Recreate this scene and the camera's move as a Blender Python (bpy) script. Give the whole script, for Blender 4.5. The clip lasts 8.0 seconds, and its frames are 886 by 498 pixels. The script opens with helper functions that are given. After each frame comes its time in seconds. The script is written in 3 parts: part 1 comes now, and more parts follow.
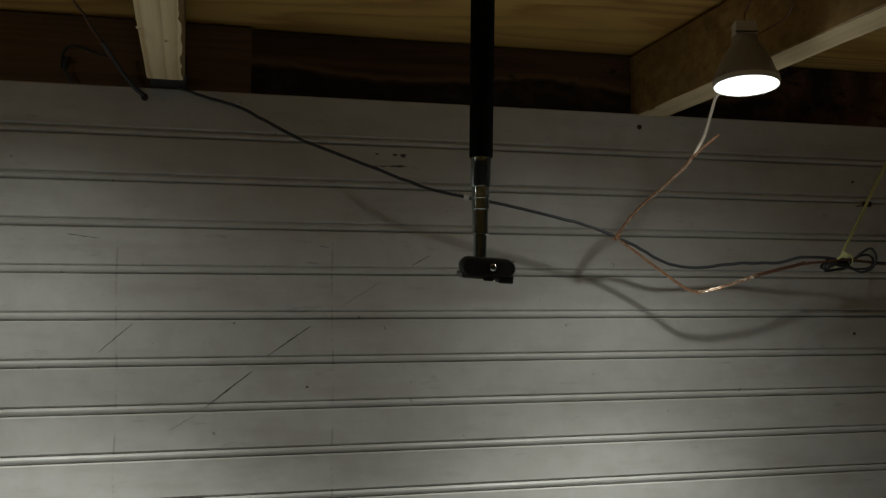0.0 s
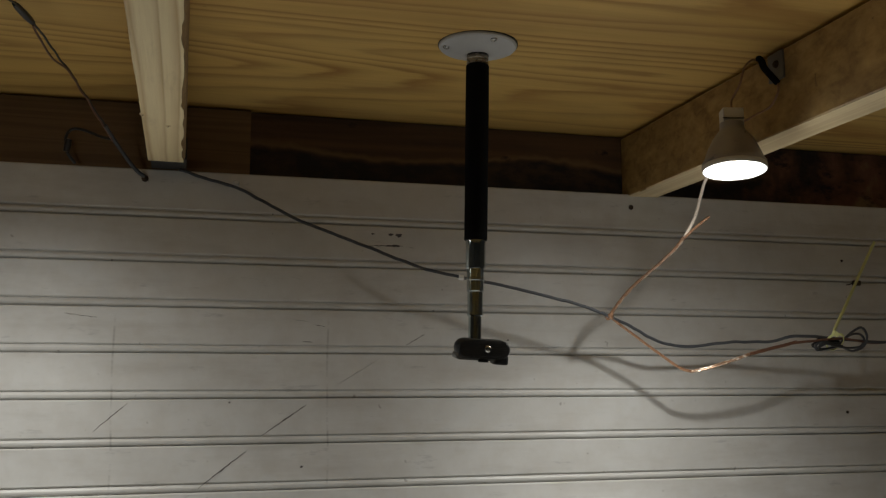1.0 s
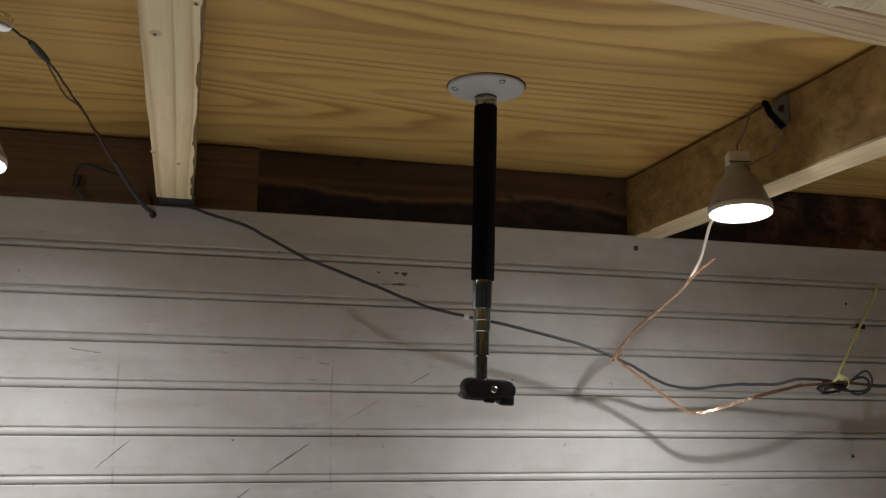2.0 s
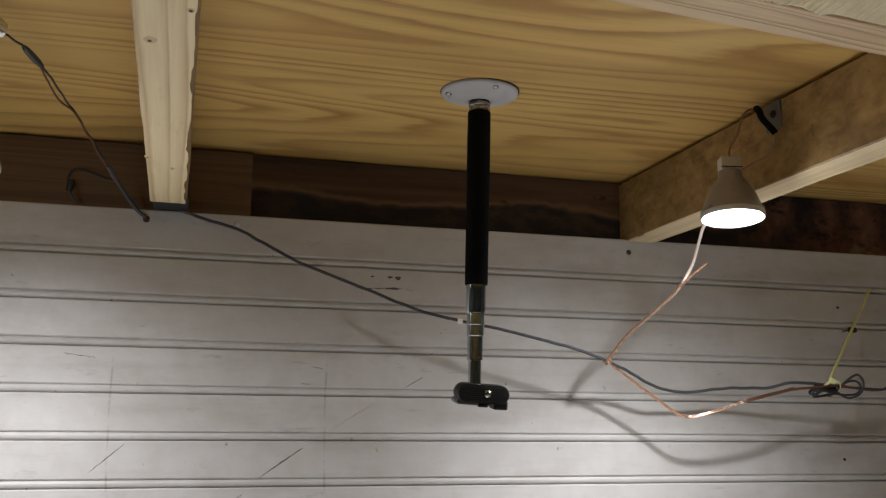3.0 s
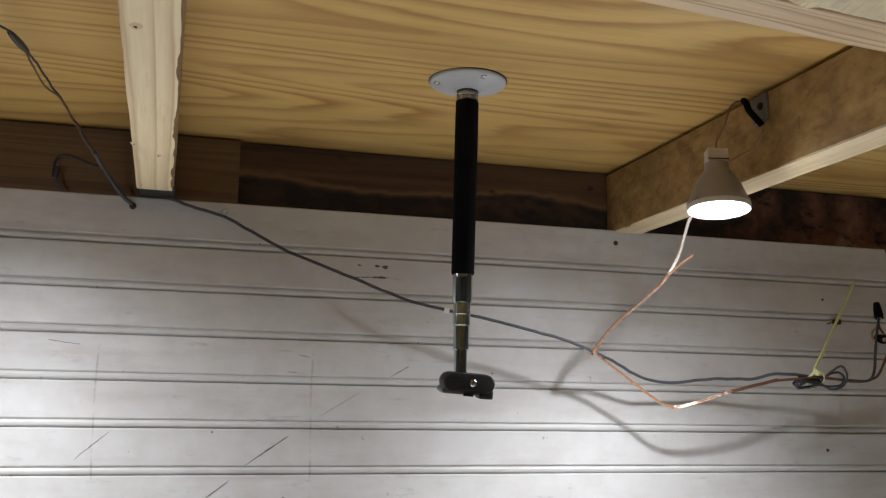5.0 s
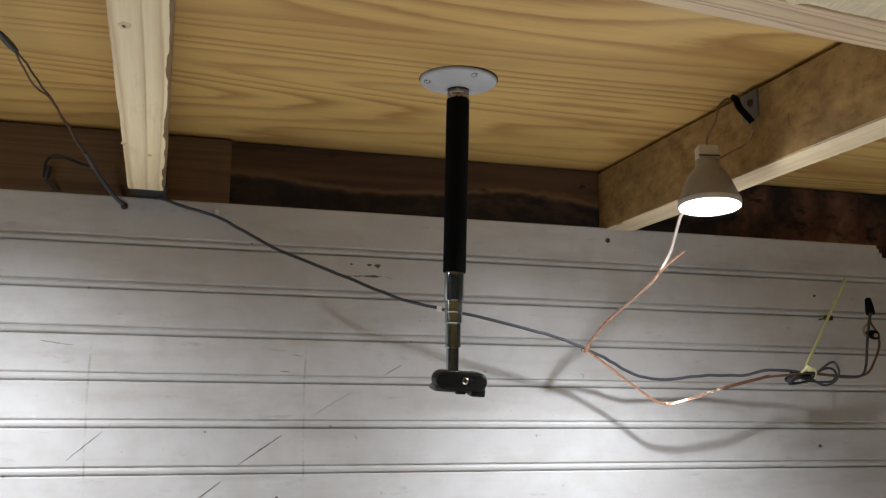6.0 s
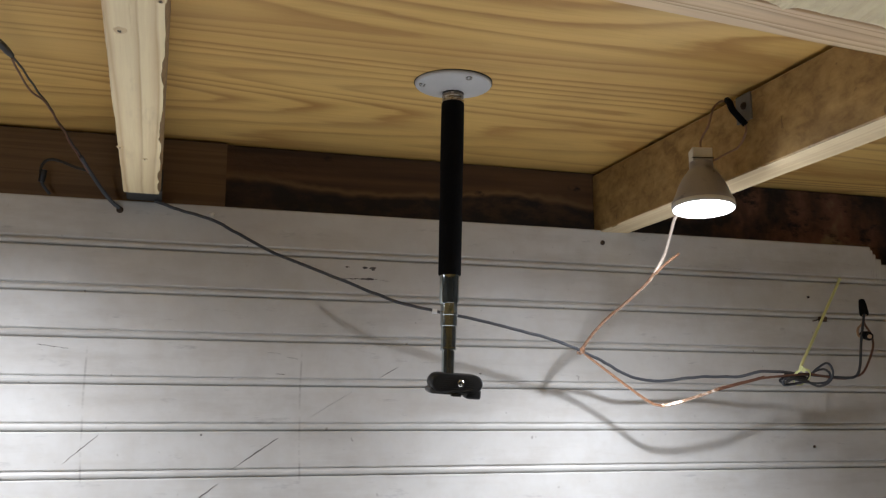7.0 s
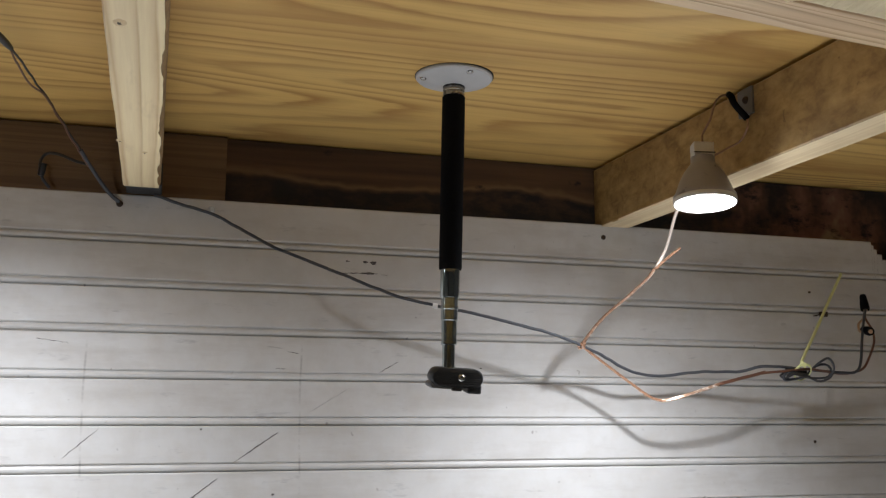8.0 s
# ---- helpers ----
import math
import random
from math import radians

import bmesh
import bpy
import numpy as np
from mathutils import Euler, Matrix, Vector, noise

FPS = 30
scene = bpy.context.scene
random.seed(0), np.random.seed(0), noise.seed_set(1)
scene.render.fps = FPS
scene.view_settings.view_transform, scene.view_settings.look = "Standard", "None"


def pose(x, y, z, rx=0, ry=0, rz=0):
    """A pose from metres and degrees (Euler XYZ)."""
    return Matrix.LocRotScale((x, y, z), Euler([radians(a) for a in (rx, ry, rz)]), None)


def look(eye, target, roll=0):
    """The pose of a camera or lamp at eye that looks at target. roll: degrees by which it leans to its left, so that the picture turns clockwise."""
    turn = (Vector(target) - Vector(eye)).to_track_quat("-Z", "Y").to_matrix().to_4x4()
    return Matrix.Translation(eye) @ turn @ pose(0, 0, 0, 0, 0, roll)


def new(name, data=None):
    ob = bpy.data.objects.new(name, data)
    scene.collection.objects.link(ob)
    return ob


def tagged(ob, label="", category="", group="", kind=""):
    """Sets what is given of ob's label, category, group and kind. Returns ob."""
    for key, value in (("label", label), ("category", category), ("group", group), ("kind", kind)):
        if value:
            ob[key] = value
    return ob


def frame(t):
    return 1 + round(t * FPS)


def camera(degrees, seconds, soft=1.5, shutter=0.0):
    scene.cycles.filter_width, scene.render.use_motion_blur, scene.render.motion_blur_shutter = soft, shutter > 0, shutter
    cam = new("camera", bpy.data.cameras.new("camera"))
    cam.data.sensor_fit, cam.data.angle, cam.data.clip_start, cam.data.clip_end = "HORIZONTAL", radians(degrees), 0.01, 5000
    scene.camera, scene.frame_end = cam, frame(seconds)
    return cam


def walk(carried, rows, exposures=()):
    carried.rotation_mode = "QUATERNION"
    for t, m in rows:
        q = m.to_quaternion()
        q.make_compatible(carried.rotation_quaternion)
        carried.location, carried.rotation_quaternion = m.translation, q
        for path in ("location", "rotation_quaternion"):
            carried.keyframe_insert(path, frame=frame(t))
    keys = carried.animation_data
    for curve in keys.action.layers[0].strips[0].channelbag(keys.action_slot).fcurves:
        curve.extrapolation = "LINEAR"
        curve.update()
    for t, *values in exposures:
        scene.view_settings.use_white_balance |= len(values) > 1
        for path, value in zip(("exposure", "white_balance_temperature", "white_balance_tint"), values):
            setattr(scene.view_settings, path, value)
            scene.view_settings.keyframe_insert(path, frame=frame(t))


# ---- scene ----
cam = camera(49.4, 8.0, soft=1.25)
PATH = [
    (0, (0.0133, 0.0175, 1.6866), (0.2648, 0.9830, 1.7540), -0.18),
    (0.2, (0.0111, 0.0137, 1.6888), (0.2644, 0.9775, 1.7723), -0.18),
    (0.5, (0.0079, 0.0080, 1.6922), (0.2613, 0.9693, 1.8004), 0.09),
    (0.7, (0.0080, 0.0066, 1.6940), (0.2576, 0.9671, 1.8179), 0.23),
    (1, (0.0081, 0.0046, 1.6968), (0.2644, 0.9611, 1.8361), -0.13),
    (1.2, (0.0053, 0.0047, 1.6974), (0.2603, 0.9603, 1.8453), -0.10),
    (1.5, (0.0012, 0.0048, 1.6982), (0.2529, 0.9592, 1.8589), 0.21),
    (1.7, (0.0010, 0.0043, 1.6985), (0.2534, 0.9567, 1.8692), 0.48),
    (2.8, (-0.0004, 0.0014, 1.7004), (0.2593, 0.9500, 1.8812), 0.34),
    (3, (-0.0006, 0.0009, 1.7007), (0.2608, 0.9493, 1.8804), 0.41),
    (3.5, (-0.0000, -0.0000, 1.7000), (0.2621, 0.9477, 1.8820), 0.39),
    (4, (-0.0022, -0.0008, 1.7019), (0.2658, 0.9463, 1.8786), 0.76),
    (4.2, (-0.0015, -0.0008, 1.7017), (0.2706, 0.9458, 1.8750), 0.84),
    (5.3, (0.0025, -0.0005, 1.7004), (0.2760, 0.9465, 1.8686), 0.63),
    (5.5, (0.0032, -0.0005, 1.7002), (0.2791, 0.9460, 1.8677), 0.47),
    (6, (0.0041, -0.0019, 1.6996), (0.2824, 0.9438, 1.8677), 0.34),
    (6.5, (0.0018, 0.0007, 1.7007), (0.2812, 0.9461, 1.8686), 0.66),
    (7, (0.0037, -0.0053, 1.7001), (0.2861, 0.9389, 1.8700), 0.15),
    (7.5, (0.0020, -0.0009, 1.6995), (0.2846, 0.9439, 1.8652), 0.17),
    (8, (0.0037, -0.0024, 1.6997), (0.2865, 0.9425, 1.8646), 0.22),
]
walk(cam, [(t, look(eye, target, roll)) for t, eye, target, roll in PATH],
     exposures=[(0.0, -2.2, 7300, 2), (0.5, -1.7, 7300, 5), (1.0, -1.2, 7300, 7), (1.5, -0.95, 7200, 12), (2.2, -0.56, 6950, 12),
                (3.0, -0.32, 6800, 13), (3.5, -0.20, 6700, 13), (4.0, -0.1, 6650, 13), (5.5, 0.05, 6430, 12), (8.0, 0.06, 6420, 12)])

# ---- world and lamps ----
world = bpy.data.worlds.new("world")
world.use_nodes = True
world.node_tree.nodes["Background"].inputs[0].default_value = (0.5, 0.6, 0.8, 1)
world.node_tree.nodes["Background"].inputs[1].default_value = 0.0
scene.world = world

WALL_Y = 1.160       # face of the panelled wall
CEIL = 2.032         # underside of the plywood
JOIST = 1.945        # underside of the joists
TOP = 1.9475         # upper edge of the panelling
BULB_A = pose(0.5334, 0.8388, 1.9082, -6, 1.0, -15)
BULB_B = pose(-0.1835, 0.862, 1.908, -6, -3.0, 10)
BULB_SIZE = 1.2      # against a 50 mm reflector bulb


def bulb_light(m, beam, wide, ring, spill, stray, side=0):
    """A reflector bulb: a strong beam straight down, a ring of half-strong light round it, a weaker spill to the sides and a little stray light from the lens's edge."""
    for watts, size, lean in ((beam, wide, -3), (ring, 120, 16), (spill, 172, 13), (stray, 0, 0)):
        data = bpy.data.lights.new("bulb_light", "SPOT" if size else "POINT")
        data.energy, data.color, data.shadow_soft_size = watts, (0.89, 0.94, 1.0), 0.013
        if size:
            data.spot_size, data.spot_blend = radians(size), 0.7 if size < 100 else 1.0
        new("bulb_light", data).matrix_world = m @ pose(0, 0, -0.020, lean, -side if lean > 0 else 0)


bulb_light(BULB_A, 120, 112, 14, 5.2, 0.42, -3)
bulb_light(BULB_B, 125, 110, 7.5, 8.0, 0.3, -4)


# ---- materials ----
class Net:
    """A short way to write node materials."""

    def __init__(self, name, rough=0.6, metal=0.0):
        self.mat = bpy.data.materials.new(name)
        self.mat.use_nodes = True
        self.t = self.mat.node_tree
        self.bsdf = self.t.nodes["Principled BSDF"]
        self.bsdf.inputs["Roughness"].default_value = rough
        self.bsdf.inputs["Metallic"].default_value = metal

    def put(self, socket, value):
        if isinstance(value, bpy.types.NodeSocket):
            self.t.links.new(value, socket)
        elif value is not None:
            socket.default_value = value

    def coord(self, scale=(1, 1, 1), turn=(0, 0, 0), move=(0, 0, 0), kind="Object"):
        c = self.t.nodes.new("ShaderNodeNewGeometry" if kind == "Position" else "ShaderNodeTexCoord")
        m = self.t.nodes.new("ShaderNodeMapping")
        m.inputs["Scale"].default_value, m.inputs["Rotation"].default_value, m.inputs["Location"].default_value = scale, turn, move
        self.t.links.new(c.outputs[kind], m.inputs["Vector"])
        return m.outputs[0]

    def noise(self, vec, scale=1.0, detail=4.0, rough=0.55, warp=0.0):
        n = self.t.nodes.new("ShaderNodeTexNoise")
        self.put(n.inputs["Vector"], vec)
        n.inputs["Scale"].default_value, n.inputs["Detail"].default_value = scale, detail
        n.inputs["Roughness"].default_value, n.inputs["Distortion"].default_value = rough, warp
        return n.outputs["Fac"]

    def math(self, op, a, b=None, c=None, clamp=False):
        n = self.t.nodes.new("ShaderNodeMath")
        n.operation, n.use_clamp = op, clamp
        for i, v in enumerate((a, b, c)):
            self.put(n.inputs[i], v)
        return n.outputs[0]

    def ramp(self, fac, stops):
        n = self.t.nodes.new("ShaderNodeValToRGB")
        e = n.color_ramp.elements
        while len(e) < len(stops):
            e.new(0.5)
        for el, (p, col) in zip(e, stops):
            el.position = p
            el.color = (*col, 1) if isinstance(col, tuple) else (col, col, col, 1)
        self.put(n.inputs[0], fac)
        return n.outputs[0]

    def mix(self, fac, a, b, mode="MIX"):
        n = self.t.nodes.new("ShaderNodeMix")
        n.data_type, n.blend_type = "RGBA", mode
        self.put(n.inputs[0], fac)
        self.put(n.inputs[6], (*a, 1) if isinstance(a, tuple) else a)
        self.put(n.inputs[7], (*b, 1) if isinstance(b, tuple) else b)
        return n.outputs[2]

    def axis(self, vec, which):
        n = self.t.nodes.new("ShaderNodeSeparateXYZ")
        self.put(n.inputs[0], vec)
        return n.outputs[which]

    def rand(self):
        return self.t.nodes.new("ShaderNodeObjectInfo").outputs["Random"]

    def done(self, colour, rough=None, height=None, depth=0.001, strength=0.5):
        self.put(self.bsdf.inputs["Base Color"], (*colour, 1) if isinstance(colour, tuple) else colour)
        if rough is not None:
            self.put(self.bsdf.inputs["Roughness"], rough)
        if height is not None:
            b = self.t.nodes.new("ShaderNodeBump")
            b.inputs["Distance"].default_value, b.inputs["Strength"].default_value = depth, strength
            self.put(b.inputs["Height"], height)
            self.t.links.new(b.outputs[0], self.bsdf.inputs["Normal"])
        return self.mat


def plywood():
    n = Net("plywood", 0.62)
    warp = n.noise(n.coord((7, 34, 1)), 1.0, 4, 0.62)
    broad = n.noise(n.coord((0.62, 6.6, 1), move=(3.1, 1.7, 0)), 1.0, 1.2, 0.4, 0.35)
    height = n.math("MULTIPLY_ADD", warp, 0.034, broad)
    rings = n.math("FRACT", n.math("MULTIPLY", height, 20.0))
    fine = n.noise(n.coord((7, 210, 1)), 1.0, 3, 0.6)
    light, dark = (0.67, 0.43, 0.128), (0.37, 0.180, 0.036)
    strength = n.ramp(n.noise(n.coord((1.5, 6, 1), move=(1, 3, 0)), 1.7, 3), [(0.32, 0.42), (0.60, 1.0)])
    late = n.ramp(rings, [(0.0, 0.55), (0.09, 0.08), (0.35, 0.0), (0.62, 0.3), (0.84, 0.85), (0.93, 1.0), (1.0, 0.55)])
    col = n.mix(n.math("MULTIPLY", late, strength), light, dark)
    # broad tan heartwood bands under the rings
    band = n.noise(n.coord((0.9, 13, 1), move=(6, 2, 0)), 1.0, 3, 0.5, 0.4)
    col = n.mix(n.ramp(band, [(0.48, 0.0), (0.68, 0.42)]), col, (0.44, 0.245, 0.070))
    col = n.mix(n.ramp(fine, [(0.45, 0.0), (0.8, 0.28)]), col, (0.42, 0.25, 0.08))
    pale = n.noise(n.coord((1.6, 4.5, 1), move=(0, 5, 0)), 1.6, 3)
    col = n.mix(n.ramp(pale, [(0.48, 0.0), (0.72, 0.28)]), col, (0.68, 0.47, 0.18))
    stain = n.noise(n.coord((1.4, 2.4, 1)), 3.2, 5, 0.6)
    col = n.mix(n.ramp(stain, [(0.56, 0.0), (0.8, 0.38)]), col, (0.27, 0.16, 0.065))
    fleck = n.noise(n.coord((26, 60, 1), move=(2, 8, 0)), 1.0, 2)
    col = n.mix(n.ramp(fleck, [(0.76, 0.0), (0.82, 0.6)]), col, (0.16, 0.085, 0.03))
    return n.done(col, n.ramp(fine, [(0.0, 0.5), (1.0, 0.75)]), n.math("ADD", fine, n.math("MULTIPLY", late, 0.5)), 0.0006, 0.4)


def joist_pine():
    """Cream sapwood with a few long tan growth lines, and darker flecks."""
    n = Net("pale_pine", 0.6)
    slow = n.noise(n.coord((0, 3.2, 0), move=(4, 0, 0)), 1.0, 3, 0.5)
    across = n.math("MULTIPLY_ADD", slow, 0.011, n.axis(n.coord(), 0))
    wide = n.noise(n.coord((52, 1.1, 24), move=(1.3, 0.9, 0.4)), 1.0, 2, 0.5, 0.25)
    rings = n.math("FRACT", n.math("ADD", n.math("MULTIPLY", across, 74.0), n.math("MULTIPLY", wide, 1.6)))
    late = n.ramp(rings, [(0.0, 0.35), (0.06, 0.0), (0.45, 0.04), (0.80, 0.62), (0.90, 1.0), (1.0, 0.35)])
    col = n.mix(n.math("MULTIPLY", late, n.ramp(n.noise(n.coord((30, 5, 30), move=(2, 0, 0)), 1.0, 3), [(0.3, 0.45), (0.65, 1.0)])), (0.86, 0.71, 0.44), (0.58, 0.39, 0.18))
    fine = n.noise(n.coord((330, 9, 330)), 1.0, 3, 0.6)
    col = n.mix(n.ramp(fine, [(0.4, 0.0), (0.8, 0.35)]), col, (0.62, 0.45, 0.23))
    grime = n.noise(n.coord((38, 9, 38), move=(0, 3, 0)), 1.0, 5, 0.65)
    col = n.mix(n.ramp(grime, [(0.55, 0.0), (0.78, 0.5)]), col, (0.42, 0.29, 0.15))
    return n.done(col, None, n.math("ADD", fine, n.math("MULTIPLY", late, 0.8)), 0.0009, 0.5)


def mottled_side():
    """The golden side of a joist, its shade put into the colour: curly blotches over faint level grain."""
    n = Net("mottled_pine_shaded", 0.6)
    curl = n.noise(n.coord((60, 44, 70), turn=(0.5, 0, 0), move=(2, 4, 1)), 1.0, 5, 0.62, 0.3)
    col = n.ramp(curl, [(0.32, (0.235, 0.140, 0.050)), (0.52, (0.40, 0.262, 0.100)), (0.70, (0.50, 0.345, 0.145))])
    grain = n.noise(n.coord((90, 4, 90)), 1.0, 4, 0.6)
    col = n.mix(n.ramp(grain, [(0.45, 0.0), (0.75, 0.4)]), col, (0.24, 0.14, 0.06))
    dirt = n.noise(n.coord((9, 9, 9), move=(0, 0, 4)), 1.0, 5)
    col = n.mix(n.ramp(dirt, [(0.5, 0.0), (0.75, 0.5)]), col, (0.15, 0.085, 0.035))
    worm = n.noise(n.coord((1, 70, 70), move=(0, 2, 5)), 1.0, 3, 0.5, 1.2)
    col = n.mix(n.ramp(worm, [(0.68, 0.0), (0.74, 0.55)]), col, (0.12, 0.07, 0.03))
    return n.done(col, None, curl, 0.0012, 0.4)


def ringed_pine():
    """A sawn face with wide-spaced level growth lines."""
    n = Net("ringed_pine", 0.65)
    wide = n.noise(n.coord((1.6, 46, 46), move=(0.4, 2.2, 0.7)), 1.0, 1.5, 0.4, 0.3)
    rings = n.math("FRACT", n.math("MULTIPLY", wide, 9.0))
    late = n.ramp(rings, [(0.0, 0.4), (0.08, 0.0), (0.5, 0.08), (0.86, 0.9), (0.94, 1.0), (1.0, 0.4)])
    col = n.mix(n.math("MULTIPLY", late, 0.8), (0.80, 0.60, 0.365), (0.47, 0.28, 0.135))
    fine = n.noise(n.coord((8, 260, 260)), 1.0, 3, 0.6)
    col = n.mix(n.ramp(fine, [(0.4, 0.0), (0.8, 0.4)]), col, (0.47, 0.32, 0.20))
    grey = n.noise(n.coord((6, 30, 30)), 1.0, 4)
    col = n.mix(n.ramp(grey, [(0.45, 0.0), (0.75, 0.25)]), col, (0.50, 0.39, 0.29))
    return n.done(col, None, n.math("ADD", fine, late), 0.0009, 0.5)


def pine(name, light, dark, seed, along=1):
    n = Net(name, 0.6)
    s = [62.0, 62.0, 62.0]
    s[along] = 1.3
    broad = n.noise(n.coord(tuple(s), move=(seed, seed * 0.7, seed * 0.3)), 1.0, 1.5, 0.4, 0.3)
    bands = n.math("MULTIPLY_ADD", n.math("SINE", n.math("MULTIPLY", broad, 30.0)), 0.5, 0.5)
    col = n.mix(n.ramp(bands, [(0.35, 0.0), (0.95, 0.6)]), light, dark)
    s = [300.0, 300.0, 300.0]
    s[along] = 9.0
    fine = n.noise(n.coord(tuple(s)), 1.0, 3, 0.6)
    col = n.mix(n.ramp(fine, [(0.35, 0.0), (0.8, 0.4)]), col, dark)
    dirt = n.noise(n.coord((7, 7, 7), move=(0, 0, seed)), 1.0, 5)
    col = n.mix(n.ramp(dirt, [(0.52, 0.0), (0.8, 0.5)]), col, tuple(c * 0.45 for c in dark))
    return n.done(col, None, fine, 0.0008, 0.5)


def old_header():
    n = Net("weathered_header", 0.85)
    g = n.noise(n.coord((3, 50, 60)), 1.0, 3)
    col = n.ramp(g, [(0.3, (0.050, 0.026, 0.012)), (0.7, (0.118, 0.062, 0.027))])
    x, z = n.axis(n.coord(), 0), n.axis(n.coord(), 2)
    # rot and soot: a wavy-edged dark lower half with a pale tide line along it
    edge = n.noise(n.coord((5.5, 1, 6), move=(2.2, 0, 0.4)), 1.0, 4, 0.6)
    patch = n.noise(n.coord((13, 13, 26), move=(2.2, 0, 0.4)), 1.5, 5, 0.65)
    tide = n.math("ADD", n.math("MULTIPLY_ADD", z, -26.0, 51.35), n.math("MULTIPLY", edge, 1.5))
    line = n.ramp(n.math("ABSOLUTE", n.math("SUBTRACT", tide, 0.42)), [(0.0, 0.75), (0.14, 0.0)])
    col = n.mix(line, col, (0.19, 0.115, 0.052))
    soot = n.math("MULTIPLY", n.ramp(tide, [(0.46, 0.0), (0.62, 1.0)]), n.ramp(patch, [(0.34, 0.45), (0.56, 1.0)]))
    col = n.mix(soot, col, (0.015, 0.012, 0.010))
    hole = n.noise(n.coord((24, 24, 34), move=(5, 0, 2)), 1.0, 3)
    col = n.mix(n.ramp(hole, [(0.68, 0.0), (0.74, 0.9)]), col, (0.006, 0.005, 0.005))
    # the far bay, where the wood is bare, reddish and rotten
    bay = n.math("MULTIPLY_ADD", x, 9.0, -6.3, clamp=True)
    red = n.noise(n.coord((12, 9, 9), move=(7, 0, 1)), 1.0, 4, 0.6)
    rough = n.ramp(red, [(0.36, (0.011, 0.009, 0.008)), (0.46, (0.085, 0.040, 0.024)), (0.56, (0.185, 0.085, 0.055)), (0.66, (0.27, 0.185, 0.10))])
    rough = n.mix(n.ramp(patch, [(0.52, 0.0), (0.62, 0.95)]), rough, (0.010, 0.008, 0.008))
    col = n.mix(n.math("MULTIPLY", bay, 0.9), col, rough)
    return n.done(col, None, patch, 0.003, 0.7)


def panel_paint():
    n = Net("panel_paint", 0.42)
    x = n.axis(n.coord(kind="Position"), 0)
    cloud = n.noise(n.coord((2.0, 1, 3.2), kind="Position"), 1.7, 5, 0.6)
    col = n.ramp(cloud, [(0.3, (0.56, 0.54, 0.515)), (0.62, (0.66, 0.65, 0.635))])
    smear = n.noise(n.coord((5, 1, 26), move=(4, 0, 2), kind="Position"), 1.0, 5, 0.65)
    blot = n.noise(n.coord((34, 1, 34), kind="Position"), 1.0, 5, 0.65)
    col = n.mix(n.ramp(blot, [(0.42, 0.0), (0.75, 0.35)]), col, (0.47, 0.43, 0.38))
    col = n.mix(n.ramp(smear, [(0.50, 0.0), (0.80, 0.6)]), col, (0.40, 0.36, 0.32))
    rub = n.noise(n.coord((16, 1, 70), move=(1, 0, 7), kind="Position"), 1.0, 4, 0.7)
    col = n.mix(n.ramp(rub, [(0.63, 0.0), (0.80, 0.6)]), col, (0.24, 0.23, 0.24))
    speck = n.noise(n.coord((90, 1, 90), kind="Position"), 1.0, 2)
    col = n.mix(n.ramp(speck, [(0.73, 0.0), (0.78, 0.55)]), col, (0.16, 0.13, 0.11))
    # two faint upright pencil and stud lines, broken up
    wob = n.math("MULTIPLY_ADD", n.noise(n.coord((0, 1, 9), kind="Position"), 1.0, 2), 0.008, -0.004)
    gaps = n.ramp(n.noise(n.coord((0, 1, 45), move=(0, 0, 3), kind="Position"), 1.0, 4, 0.7), [(0.45, 0.0), (0.6, 1.0)])
    low = n.math("MULTIPLY_ADD", n.axis(n.coord(kind="Position"), 2), -30.0, 53.8, clamp=True)
    for at in (-0.0685, 0.1752):
        d = n.math("ABSOLUTE", n.math("SUBTRACT", n.math("ADD", x, wob), at))
        line = n.math("MULTIPLY", n.ramp(n.math("MULTIPLY", d, 100.0), [(0.05, 0.45), (0.17, 0.0)]), n.math("MULTIPLY", gaps, low))
        col = n.mix(line, col, (0.22, 0.20, 0.19))
    tone = n.math("MULTIPLY_ADD", n.rand(), 0.07, 0.95)
    grey = n.t.nodes.new("ShaderNodeCombineColor")
    for i in range(3):
        n.put(grey.inputs[i], tone)
    col = n.mix(1.0, col, grey.outputs[0], "MULTIPLY")
    return n.done(col, n.ramp(cloud, [(0.3, 0.36), (0.7, 0.55)]), n.noise(n.coord((14, 1, 60), kind="Position"), 1.0, 4), 0.0006, 0.35)


def plain(name, colour, rough=0.5, metal=0.0, spread=0.25, scale=40.0, bump=0.0):
    n = Net(name, rough, metal)
    f = n.noise(n.coord(), scale, 4, 0.6)
    col = n.mix(f, tuple(c * (1 - spread) for c in colour), tuple(min(1.0, c * (1 + spread)) for c in colour))
    r = n.ramp(f, [(0.2, max(0.02, rough - 0.08)), (0.8, min(1.0, rough + 0.1))])
    if max(colour) < 0.02:
        n.bsdf.inputs["Specular IOR Level"].default_value = 0.07
    return n.done(col, r, f if bump else None, bump or 0.001, 0.6)


def lens_glow():
    n = Net("lit_lens", 0.2)
    n.bsdf.inputs["Emission Color"].default_value = (0.9, 0.95, 1.0, 1)
    n.bsdf.inputs["Emission Strength"].default_value = 14.0
    return n.done((0.9, 0.9, 0.9))


